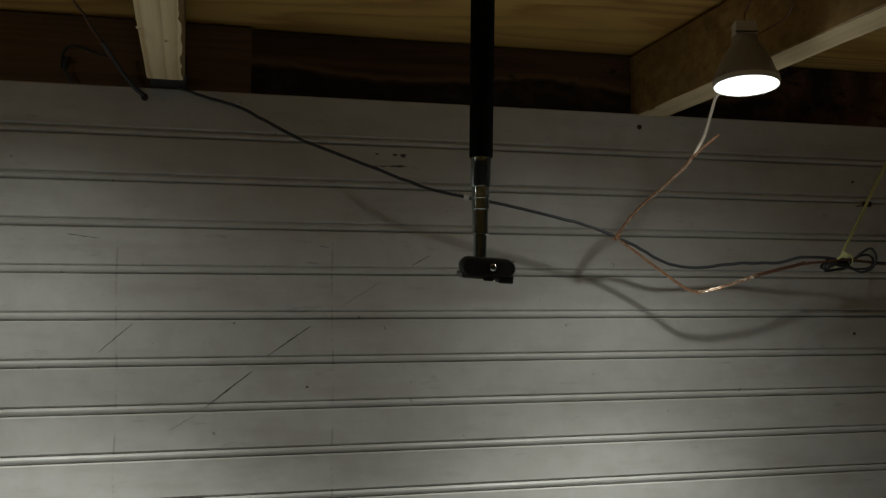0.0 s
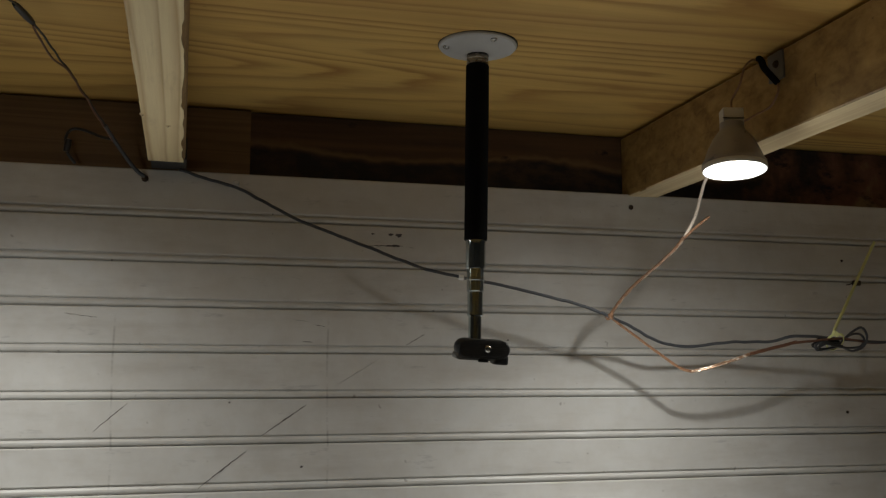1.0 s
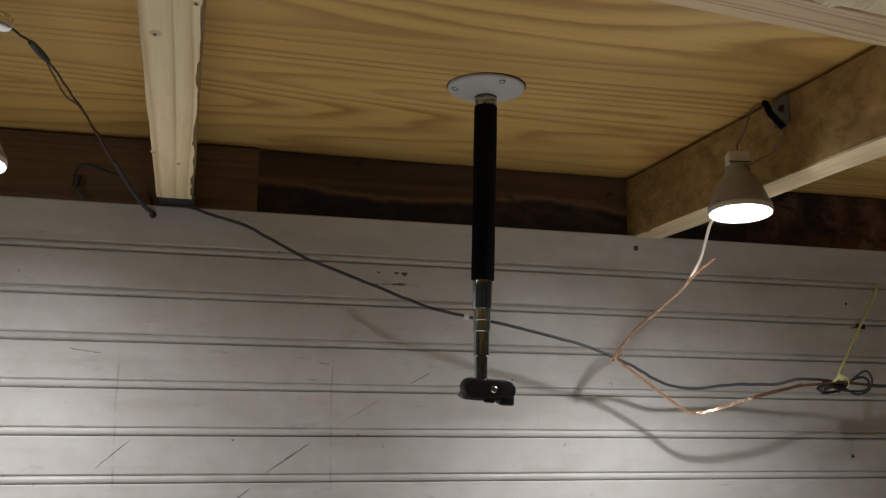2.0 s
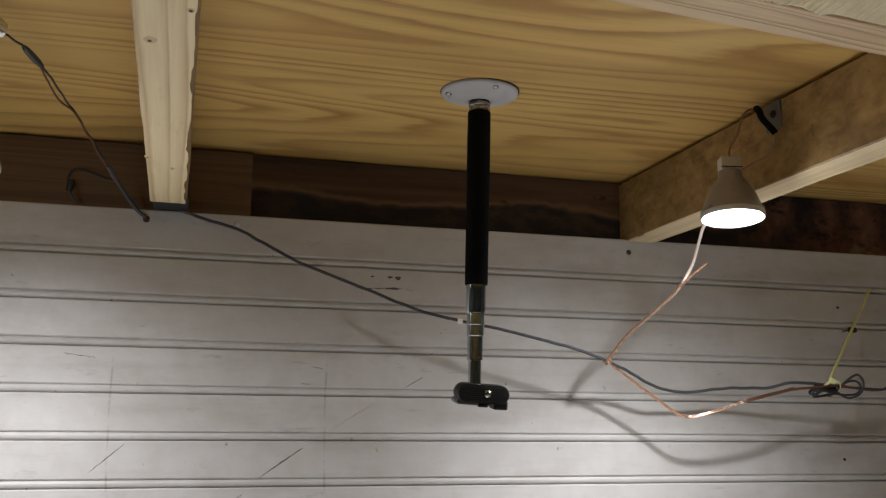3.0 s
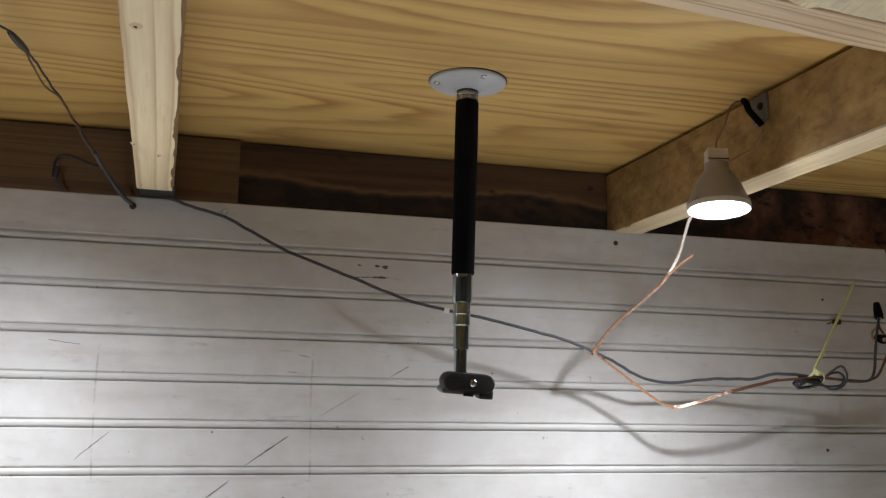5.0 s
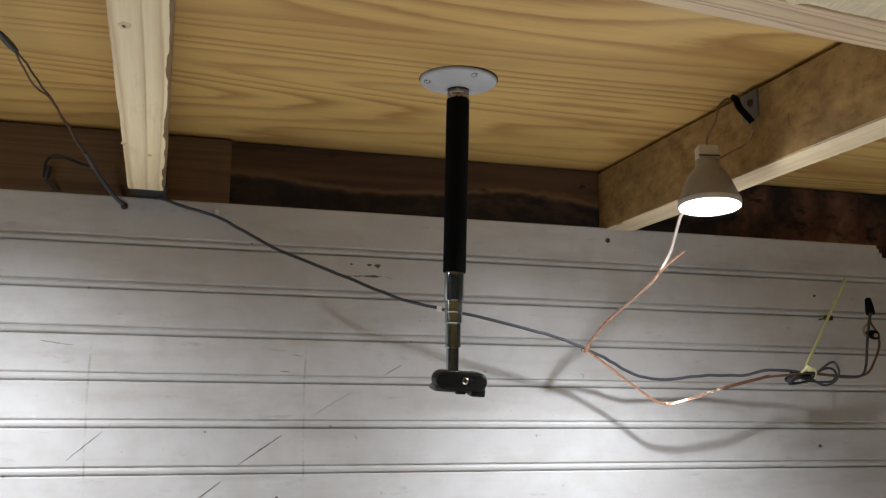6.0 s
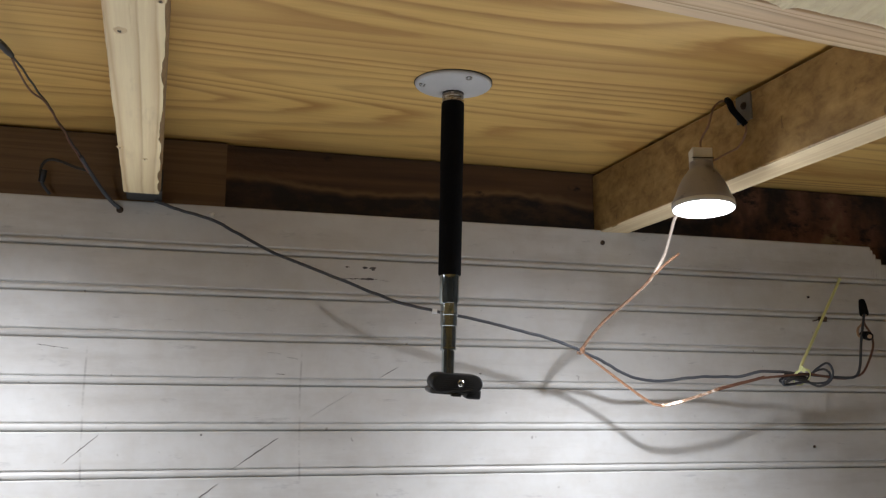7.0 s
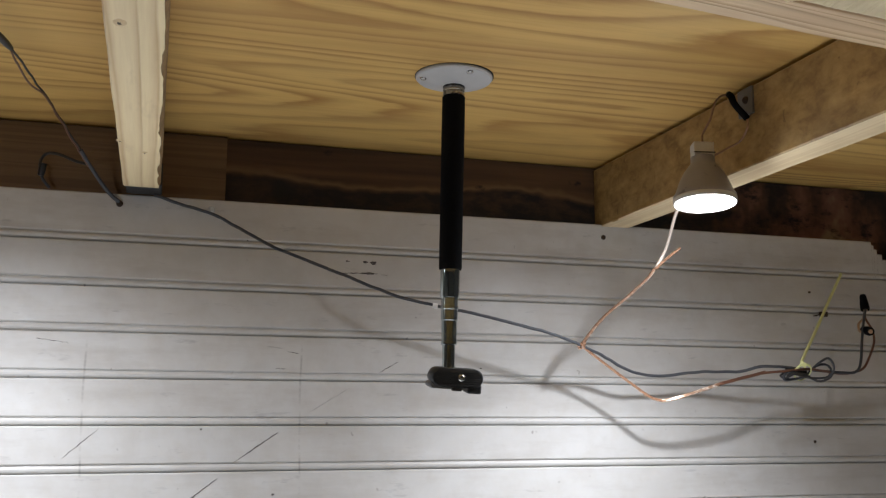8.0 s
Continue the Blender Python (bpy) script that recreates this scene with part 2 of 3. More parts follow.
def clear_jacket(name, scale, stops):
    n = Net(name, 0.2, 0.5)
    f = n.noise(n.coord((1, 1, 1)), scale, 3)
    col = n.ramp(f, stops)
    n.bsdf.inputs["Coat Weight"].default_value = 0.8
    n.bsdf.inputs["Coat Roughness"].default_value = 0.12
    return n.done(col, None, f, 0.0006, 0.5)


PLY, PANEL, HEADER = plywood(), panel_paint(), old_header()
PINE_PALE, PINE_SHADED, PINE_GREY = joist_pine(), mottled_side(), ringed_pine()
# paler pine for the joist's underside, light from below put into its colour
PINE_LIT = pine("pine_lit_underside", (0.84, 0.68, 0.43), (0.70, 0.52, 0.29), 8.8)
PINE_BROWN = pine("brown_pine", (0.165, 0.096, 0.044), (0.105, 0.057, 0.026), 6.4, 0)
BARK = plain("bark_strip", (0.33, 0.22, 0.11), 0.9, 0, 0.55, 160, 0.003)
SPLINTER = plain("torn_pale_wood", (0.92, 0.75, 0.50), 0.8, 0, 0.2, 90, 0.004)
WHITE_STEEL = plain("white_painted_steel", (0.52, 0.52, 0.52), 0.4, 0.0, 0.12, 60)
STEEL = plain("bright_steel", (0.72, 0.72, 0.70), 0.22, 1.0, 0.1, 90)
CHROME = plain("chrome", (0.49, 0.55, 0.565), 0.09, 1.0, 0.10, 60)
BRASS = plain("dull_brass", (0.36, 0.325, 0.27), 0.25, 1.0, 0.3, 160)
FOAM = plain("black_foam", (0.008, 0.008, 0.009), 0.85, 0.0, 0.4, 500, 0.0008)
BLACK = plain("black_plastic", (0.021, 0.021, 0.022), 0.36, 0.0, 0.3, 150)
RUBBER = plain("black_rubber", (0.0205, 0.0205, 0.021), 0.55, 0.0, 0.3, 200)
GREY_PLASTIC = plain("grey_plastic", (0.16, 0.16, 0.16), 0.45, 0.0, 0.12, 100)
GREY_JACKET = plain("grey_cable_jacket", (0.058, 0.061, 0.070), 0.6, 0.0, 0.3, 120)
DARK_JACKET = plain("dark_cable_jacket", (0.03, 0.03, 0.032), 0.5, 0.0, 0.3, 120)
BROWN_JACKET = plain("brown_cable_jacket", (0.15, 0.068, 0.042), 0.4, 0.0, 0.3, 120)
TAN_WIRE = plain("tan_wire", (0.44, 0.29, 0.18), 0.45, 0.0, 0.3, 120)
LAMP_WIRE = plain("reddish_lamp_wire", (0.27, 0.155, 0.095), 0.5, 0.0, 0.3, 120)
WHITE_TAPE = plain("white_tape", (0.75, 0.74, 0.72), 0.6, 0.0, 0.1, 90)
YELLOW = plain("yellow_nylon", (0.84, 0.86, 0.40), 0.4, 0.0, 0.12, 60)
COPPER = clear_jacket("copper_in_clear_jacket", 420.0, [(0.35, (0.38, 0.195, 0.115)), (0.58, (0.57, 0.325, 0.20)), (0.74, (0.82, 0.62, 0.48))])
# the palest stop paints glints of light into the jacket's colour
COPPER_GLINTS = clear_jacket("clear_jacket_painted_glints", 260.0, [(0.36, (0.30, 0.165, 0.10)), (0.52, (0.47, 0.29, 0.19)), (0.60, (0.92, 0.80, 0.68))])
LEAD = plain("clear_jacketed_lead", (0.80, 0.69, 0.59), 0.3, 0.2, 0.2, 500, 0.0004)
HOUSING = plain("frosted_lamp_housing", (0.33, 0.33, 0.38), 0.3, 0.15, 0.12, 60)
CERAMIC = plain("white_ceramic", (0.68, 0.67, 0.64), 0.45, 0.0, 0.08, 60)
RUST = plain("rusty_nail", (0.07, 0.045, 0.03), 0.7, 0.4, 0.4, 200)
KNOT = plain("knot_wood", (0.10, 0.075, 0.05), 0.8, 0.0, 0.5, 900)
KNOT_RING = plain("knot_ring", (0.68, 0.51, 0.29), 0.7, 0.0, 0.2, 500)
FAINT = plain("faint_scuff", (0.36, 0.34, 0.33), 0.7, 0.0, 0.35, 260)
SMUDGE = plain("dark_scuff", (0.12, 0.105, 0.10), 0.8, 0.0, 0.4, 300)
BACK_PAINT = plain("plain_wall_board", (0.125, 0.125, 0.122), 0.7, 0.0, 0.08, 3)
CONCRETE = plain("pale_floor", (0.60, 0.59, 0.57), 0.8, 0.0, 0.15, 5)
GLOW = lens_glow()


# ---- mesh tools ----
def mesh(name, bm, material):
    bmesh.ops.recalc_face_normals(bm, faces=bm.faces)
    me = bpy.data.meshes.new(name)
    bm.to_mesh(me)
    bm.free()
    me.materials.append(material)
    return me


def part(name, bm, material, parent=None, label="", smooth=False):
    me = mesh(name, bm, material)
    if smooth:
        me.polygons.foreach_set("use_smooth", [True] * len(me.polygons))
        me.set_sharp_from_angle(angle=radians(35))
    ob = new(name, me)
    ob.parent = parent
    return tagged(ob, label)


def thing(name, label, category, m=None, group="", kind=""):
    ob = new(name)
    ob.empty_display_size = 0.02
    if m is not None:
        ob.matrix_world = m
    return tagged(ob, label, category, group, kind)


def box(x0, x1, y0, y1, z0, z1, bevel=0.0, m=None):
    b = bmesh.new()
    made = bmesh.ops.create_cube(b, size=1)
    bmesh.ops.scale(b, vec=(x1 - x0, y1 - y0, z1 - z0), verts=made["verts"])
    bmesh.ops.translate(b, vec=((x0 + x1) / 2, (y0 + y1) / 2, (z0 + z1) / 2), verts=made["verts"])
    if bevel:
        bmesh.ops.bevel(b, geom=b.edges[:], offset=bevel, segments=2, affect="EDGES", profile=0.6)
    if m is not None:
        b.transform(m)
    return b


def lathe(profile, n=32, m=None):
    """A turned body round z, from (radius, height) pairs."""
    b = bmesh.new()
    rings = []
    for r, z in profile:
        if r < 1e-6:
            rings.append([b.verts.new((0, 0, z))])
        else:
            rings.append([b.verts.new((r * math.cos(2 * math.pi * i / n), r * math.sin(2 * math.pi * i / n), z)) for i in range(n)])
    for a, c in zip(rings, rings[1:]):
        for i in range(n):
            j = (i + 1) % n
            loop = [a[i % len(a)], a[j % len(a)], c[j % len(c)], c[i % len(c)]]
            loop = [v for k, v in enumerate(loop) if v not in loop[:k]]
            if len(loop) > 2:
                b.faces.new(loop)
    if m is not None:
        b.transform(m)
    return b


def spline(points, per=8):
    pts = [Vector(p) for p in points]
    pts = [2 * pts[0] - pts[1], *pts, 2 * pts[-1] - pts[-2]]
    out = []
    for p0, p1, p2, p3 in zip(pts, pts[1:], pts[2:], pts[3:]):
        for k in range(per):
            t = k / per
            out.append(0.5 * (2 * p1 + (p2 - p0) * t + (2 * p0 - 5 * p1 + 4 * p2 - p3) * t * t + (3 * p1 - p0 - 3 * p2 + p3) * t ** 3))
    out.append(pts[-2])
    return out


def tube(points, r, n=10, per=8, flat=1.0, jitter=0.0):
    """A round or flat cord along a smooth line through the points."""
    line = spline(points, per)
    b = bmesh.new()
    side = Vector((0, 0, 1))
    rings = []
    for i, p in enumerate(line):
        d = (line[min(i + 1, len(line) - 1)] - line[max(i - 1, 0)]).normalized()
        if i == 0 and abs(d.dot(side)) > 0.9:
            side = Vector((0, 1, 0))
        side = (side - d * side.dot(d)).normalized()
        other = d.cross(side)
        off = noise.noise_vector(p * 60) * jitter
        ring = []
        for k in range(n):
            a = 2 * math.pi * k / n
            u, v = math.cos(a) * r * flat, math.sin(a) * r
            ring.append(b.verts.new(p + off + side * u + other * v))
        rings.append(ring)
    for a, c in zip(rings, rings[1:]):
        for k in range(n):
            b.faces.new((a[k], a[(k + 1) % n], c[(k + 1) % n], c[k]))
    b.faces.new(rings[0]), b.faces.new(rings[-1])
    return b


def timber(x0, x1, y0, y1, z0, z1, cuts=40, wane=(), seed=0.0, rough=0.0007, along=1):
    """A sawn length of wood: soft edges, slight waviness, and wane gouged from the named lower edges (-1 or 1)."""
    b = bmesh.new()
    a0, a1 = ((y0, y1), (x0, x1))[along == 0]
    w0, w1 = ((x0, x1), (y0, y1))[along == 0]
    rings = []
    e = 0.0012
    for i in range(cuts + 1):
        s = a0 + (a1 - a0) * i / cuts
        def wob(k):
            return noise.noise(Vector((s * 14, k * 3.7, seed))) * rough
        cut = {}
        for sgn in (-1, 1):
            deep = 0.0
            if sgn in wane:
                v = noise.noise(Vector((s * 22, seed, 1.3))) + 0.6 * noise.noise(Vector((s * 75, seed, 4.1)))
                deep = 0.0006 + 0.0030 * max(0.0, v + 0.15)
            cut[sgn] = e + deep
        prof = [(w0 + cut[-1], z0 + wob(1)), (w1 - cut[1], z0 + wob(2)), (w1 + wob(3), z0 + cut[1] * (3.2 if 1 in wane else 1.6)), (w1 + wob(4), z1 - e), (w1 - e, z1),
                (w0 + e, z1), (w0 + wob(5), z1 - e), (w0 + wob(6), z0 + cut[-1] * 1.2)]
        rings.append([b.verts.new((p, s, q) if along == 1 else (s, p, q)) for p, q in prof])
    for a, c in zip(rings, rings[1:]):
        for k in range(8):
            b.faces.new((a[k], a[(k + 1) % 8], c[(k + 1) % 8], c[k]))
    b.faces.new(rings[0]), b.faces.new(rings[-1])
    return b


# ---- the room ----
X0, X1, Y0 = -1.50, 1.90, -2.20
floor = tagged(part("floor", box(X0 - 0.1, X1 + 0.1, Y0 - 0.1, WALL_Y + 0.14, -0.1, 0.0), CONCRETE), "pale bare floor", "floor", kind="structure")
ceiling = tagged(part("ceiling", box(X0 - 0.1, X1 + 0.1, Y0 - 0.1, WALL_Y + 0.14, CEIL, CEIL + 0.018), PLY), "bare golden plywood sheet ceiling with wavy grain", "ceiling", kind="structure")
for name, dims in (("wall_west", (X0 - 0.1, X0, Y0, WALL_Y + 0.14, 0, CEIL)), ("wall_east", (X1, X1 + 0.1, Y0, WALL_Y + 0.14, 0, CEIL)),
                   ("wall_south", (X0 - 0.1, X1 + 0.1, Y0 - 0.1, Y0, 0, CEIL))):
    tagged(part(name, box(*dims), BACK_PAINT), "plain dark grey boarded wall", "wall", kind="structure")
wall_north = tagged(part("wall_north", box(X0, X1, WALL_Y + 0.009, WALL_Y + 0.020, 0, TOP - 0.030), BACK_PAINT), "off-white painted beadboard wall of level planks", "wall", kind="structure")

# header boards above the panelling
tagged(part("header_beam", timber(X0, X1, WALL_Y + 0.022, WALL_Y + 0.075, TOP - 0.06, CEIL - 0.001, 90, (), 3.0, 0.002, 0), HEADER),
       "dark weathered header timber with black mould stains", "beam", kind="structure")
tagged(part("header_board", timber(X0, 0.078, WALL_Y + 0.0125, WALL_Y + 0.0215, TOP + 0.001, CEIL - 0.002, 60, (), 5.0, 0.0008, 0), PINE_BROWN),
       "brown pine board lying against the dark header", "board", kind="structure")

# ---- joists ----
pale_joist = tagged(part("joist", timber(-0.038, 0.0025, Y0, 1.105, JOIST, CEIL - 0.001, 260, (1,), 0.4), PINE_PALE),
       "pale pine ceiling joist with one ragged waney edge", "joist", "ceiling joists")
pale_joist.data.materials.append(BARK)
for poly in pale_joist.data.polygons:
    poly.material_index = 1 if poly.normal.x > 0.3 else 0
tan_joist = tagged(part("joist", timber(0.575, 0.617, Y0, WALL_Y + 0.020, JOIST, CEIL - 0.0045, 200, (), 7.4), PINE_LIT),
       "pine ceiling joist, mottled tan side toned as shaded, underside toned as lit", "joist", "ceiling joists")
# side faces get a darker pine: shade painted as colour
tan_joist.data.materials.append(PINE_SHADED)
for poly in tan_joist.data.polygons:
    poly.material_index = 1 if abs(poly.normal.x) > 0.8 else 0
# black block across the strip between joist end and wall
tagged(part("shim", box(-0.036, 0.004, 1.1055, WALL_Y + 0.003, JOIST + 0.004, JOIST + 0.03, 0.002), RUBBER), "black block between joist end and wall", "shim")
blocking = thing("blocking", "greyed pine blocking nailed askew between joists, front torn", "blocking", pose(0.290, 0.4735, 0, 0, 0, 6.8))
part("board", timber(-0.285, 0.288, -0.0185, 0.0185, JOIST, CEIL - 0.002, 120, (), 9.1, 0.0008, 0), PINE_GREY, blocking)


def torn_face(x0, x1, y, z0, z1, cuts=220):
    """A ragged torn skin on the near face of a board, with a jagged lower edge."""
    b = bmesh.new()
    cols = []
    for i in range(cuts + 1):
        x = x0 + (x1 - x0) * i / cuts
        jag = 0.0035 * noise.noise(Vector((x * 70, 0, 0))) + 0.0045 * abs(noise.noise(Vector((x * 230, 3, 0))))
        col = [b.verts.new((x, y, z0 + 0.001))]
        for k in range(7):
            f = k / 6
            out = 0.004 + 0.110 * f + 0.005 * noise.noise(Vector((x * 40, f * 9, 2))) + 0.002 * noise.noise(Vector((x * 160, f * 20, 5)))
            col.append(b.verts.new((x, y - out, z0 - 0.002 + jag * (1 - f) + (0.020 + 0.004 * noise.noise(Vector((x * 70, f * 5, 8)))) * f)))
        col.append(b.verts.new((x, y, z1)))
        cols.append(col)
    for a, c in zip(cols, cols[1:]):
        for k in range(len(a) - 1):
            b.faces.new((a[k], a[k + 1], c[k + 1], c[k]))
    b.faces.new(cols[0]), b.faces.new(cols[-1])
    return b


part("torn_face", torn_face(-0.03, 0.286, -0.0184, JOIST, CEIL - 0.004), SPLINTER, blocking, "pale torn wood fibres")


# ---- ceiling mount ----
def screw_head(r, h, m, material=STEEL):
    b = lathe([(0, -h), (r * 0.45, -h), (r * 0.5, -h * 0.55), (r * 0.6, -h * 0.95), (r * 0.9, -h * 0.55), (r, 0), (0, 0)], 16, m)
    return b


mount = thing("ceiling_mount", "black foam and chrome telescopic arm hung from a ceiling flange", "camera mount", pose(0.2806, 0.886, CEIL, 0, 1.15, 15))
flange = part("flange", lathe([(0, 0), (0.0388, 0), (0.0388, -0.0025), (0.0375, -0.0040), (0.0290, -0.0058), (0.0200, -0.0086), (0.0145, -0.0108), (0.0124, -0.0116), (0.0116, -0.0112), (0, -0.0112)], 64),
              WHITE_STEEL, mount, "white painted steel flange", True)
for a in (161, -93):
    part("screw", screw_head(0.0040, 0.0028, pose(0.0315 * math.cos(radians(a)), 0.0315 * math.sin(radians(a)), -0.0040)), STEEL, flange, "bright screw head", True)
# dark ring put in for the shadow gap round the flange's edge
part("dark_rim", lathe([(0, 0.0006), (0.0398, 0.0006), (0.0398, -0.0010), (0, -0.0010)], 48), RUBBER, mount, "dark ring drawn as the shadow gap round the flange")
# black ring in place of the shade in the gap above the nipple
part("gap_ring", lathe([(0, -0.0105), (0.0108, -0.0105), (0.0110, -0.0124), (0.0096, -0.0130), (0, -0.0130)], 32), RUBBER, mount, "black ring drawn as the shaded gap under the flange", True)
part("nipple", lathe([(0, -0.0125), (0.0104, -0.0125), (0.0108, -0.0136), (0.0108, -0.0158), (0.0102, -0.0166), (0.0096, -0.0169), (0.0096, -0.0176), (0.0106, -0.0181), (0.0110, -0.0190), (0.0110, -0.0208), (0.0104, -0.0218), (0.0098, -0.024), (0, -0.024)], 32),
     BRASS, mount, "dull brass threaded nipple", True)
part("foam_grip", lathe([(0, -0.0215), (0.0106, -0.0215), (0.0115, -0.0230), (0.0116, -0.060), (0.0114, -0.110), (0.0113, -0.150), (0.0112, -0.190), (0.0112, -0.1965), (0.0105, -0.1978), (0, -0.1978)], 40),
     FOAM, mount, "black foam grip sleeve", True)
for label, prof in (("wide chrome tube", [(0, -0.195), (0.0096, -0.195), (0.0096, -0.2245), (0.0090, -0.2255), (0, -0.2255)]),
                    ("middle chrome tube", [(0, -0.225), (0.0083, -0.225), (0.0083, -0.2335), (0.0087, -0.2340), (0.0087, -0.2365), (0.0083, -0.2370), (0.0083, -0.2470), (0.0078, -0.2476), (0, -0.2476)]),
                    ("narrow chrome tube", [(0, -0.247), (0.0075, -0.247), (0.0075, -0.2680), (0.0078, -0.2684), (0.0078, -0.2704), (0.0070, -0.2710), (0, -0.2710)]),
                    ("thinnest chrome tube", [(0, -0.270), (0.0063, -0.270), (0.0063, -0.300), (0, -0.300)])):
    part("tube", lathe(prof, 40), CHROME, mount, label, True)


def stadium(w, h, d0, d1, n=14, inset=0.0, m=None):
    """An oblong slab with round ends, upright in x and z, from y = d0 to d1."""
    b = bmesh.new()
    r = h / 2
    ring = []
    for side in (1, -1):
        for i in range(n + 1):
            a = radians(-90 + 180 * i / n)
            ring.append((side * (w / 2 - r * 1.05) + side * math.cos(a) * r * 1.05, side * math.sin(a) * r))
    layers = []
    for d, s in ((d0, 1 - inset), (d0 + (d1 - d0) * 0.15, 1.0), (d1 - (d1 - d0) * 0.15, 1.0), (d1, 1 - inset)):
        layers.append([b.verts.new((x * s, d, z * s)) for x, z in ring])
    for a, c in zip(layers, layers[1:]):
        for k in range(len(a)):
            b.faces.new((a[k], a[(k + 1) % len(a)], c[(k + 1) % len(a)], c[k]))
    b.faces.new(layers[0]), b.faces.new(layers[-1])
    if m is not None:
        b.transform(m)
    return b


tilt = pose(0.0062, -0.004, -0.3015, 9, 2, -15) @ Matrix.Scale(1.06, 4)
head = part("head", stadium(0.0500, 0.0168, -0.006, 0.009, inset=0.05, m=tilt), BLACK, mount, "black plastic mounting head", True)
part("pad", stadium(0.0468, 0.0142, -0.0072, -0.0055, inset=0.02, m=tilt), RUBBER, head, "ribbed black rubber pad")
for k in range(-3, 4):
    half = 0.0212 - abs(k) * 0.0019
    part("rib", box(-half, half, -0.0076, -0.0068, k * 0.0019 - 0.00050, k * 0.0019 + 0.00050, 0.0003, m=tilt), RUBBER, head)
part("screw", lathe([(0, -0.0012), (0.0014, -0.0012), (0.0017, -0.0034), (0.0023, -0.0042), (0.0031, -0.0036), (0.0034, 0.0), (0, 0.0)], 20, tilt @ pose(0.002, -0.0072, 0.001, -90)), STEEL, head, "shiny mounting screw", True)
part("base_edge", stadium(0.0490, 0.0060, -0.0040, 0.012, inset=0.05, m=tilt @ pose(-0.0008, 0, -0.0076)), GREY_PLASTIC, head, "grey plastic lower edge", True)
part("clip", box(0.0105, 0.0242, -0.0045, 0.010, -0.0135, -0.0050, 0.002, m=tilt), BLACK, head, "black clip lug")
part("latch", box(-0.004, 0.005, -0.0052, -0.002, -0.0118, -0.0092, 0.0006, m=tilt), BLACK, head, "small black latch")


# ---- spotlight bulbs ----
def spotlight_bulb(m, label):
    """Face at the origin, looking down -z."""
    ob = thing("spotlight_bulb", label, "light bulb", m @ Matrix.Scale(BULB_SIZE, 4), "hanging spotlight bulbs")
    part("housing", lathe([(0.0235, 0.0015), (0.0262, 0.0025), (0.0262, 0.0060), (0.0245, 0.0085), (0.0205, 0.0190), (0.0165, 0.0270), (0.0120, 0.0330), (0.0102, 0.0355), (0.0100, 0.0410), (0, 0.0412)], 48),
         HOUSING, ob, "frosted grey cone housing", True)
    part("rim", lathe([(0.0248, 0.0020), (0.0250, -0.0004), (0.0258, -0.0008), (0.0264, 0.0004), (0.0266, 0.0030), (0.0258, 0.0045)], 48), CERAMIC, ob, "thin bright rim", True)
    part("lens", lathe([(0, -0.0022), (0.0120, -0.0018), (0.0215, -0.0008), (0.0248, 0.0004), (0.0248, 0.0026), (0, 0.0026)], 40), GLOW, ob, "lit white lens", True)
    socket = part("socket", box(-0.0088, 0.0088, -0.0065, 0.0065, 0.0405, 0.0535, 0.0012), CERAMIC, ob, "white ceramic socket")
    part("bail_wire", tube([(-0.0092, -0.0070, 0.0435), (0, -0.0078, 0.0432), (0.0092, -0.0070, 0.0436)], 0.0005, 6, 4), DARK_JACKET, socket, "thin dark wire")
    return ob


bulb_a = spotlight_bulb(BULB_A, "lit white spotlight bulb hanging by wires from joist clip")
bulb_b = spotlight_bulb(BULB_B, "lit white spotlight bulb hanging beside the pale joist")

# clip and wire that carry the bulb
clip = thing("cable_clip", "black cable clip on steel plate screwed to joist", "cable clip", pose(0, 0, 0))
plate = part("plate", box(0.5725, 0.5752, 0.807, 0.832, 1.998, 2.027, 0.0006), GREY_PLASTIC, clip, "small grey steel plate")
part("strap", tube([(0.562, 0.831, 2.0235), (0.5585, 0.822, 2.018), (0.558, 0.816, 2.008), (0.565, 0.813, 1.998), (0.570, 0.813, 1.993)], 0.0034, 10, 6, 1.0), FOAM, clip, "curved black plastic strap")
part("screw", screw_head(0.004, 0.003, pose(0.5722, 0.817, 2.014, 0, 90, 0)), RUST, plate, "dark screw head", True)
SOCKET = BULB_A @ Vector((0, 0, 0.0535 * BULB_SIZE))
tagged(part("lamp_wire", tube([SOCKET + Vector((0.002, 0, -0.004)), SOCKET + Vector((0.006, 0.008, 0.012)), (0.542, 0.837, 1.996), (0.546, 0.833, 2.013), (0.553, 0.832, 2.021), (0.561, 0.832, 2.023)], 0.0011, 8), LAMP_WIRE),
       "thin tan wire looped from clip to bulb socket", "wire", "lamp wires")
tagged(part("lamp_wire", tube([(0.570, 0.813, 1.994), (0.565, 0.806, 1.982), (0.567, 0.822, 1.972), (0.558, 0.833, 1.966), SOCKET + Vector((0.014, 0.002, -0.011)), SOCKET + Vector((0.009, 0, -0.011))], 0.0011, 8), LAMP_WIRE),
       "thin reddish tan wire sagging from clip to socket", "wire", "lamp wires")

HANG = BULB_B @ Vector((0, 0, 0.0535 * BULB_SIZE))
tagged(part("lamp_wire", tube([HANG + Vector((0, 0, -0.004)), HANG + Vector((-0.004, 0.004, 0.02)), HANG + Vector((-0.011, -0.002, 0.04)), (HANG.x - 0.014, HANG.y, CEIL + 0.002)], 0.0013, 8), TAN_WIRE),
       "thin tan wire from plywood ceiling to bulb socket", "wire", "lamp wires")

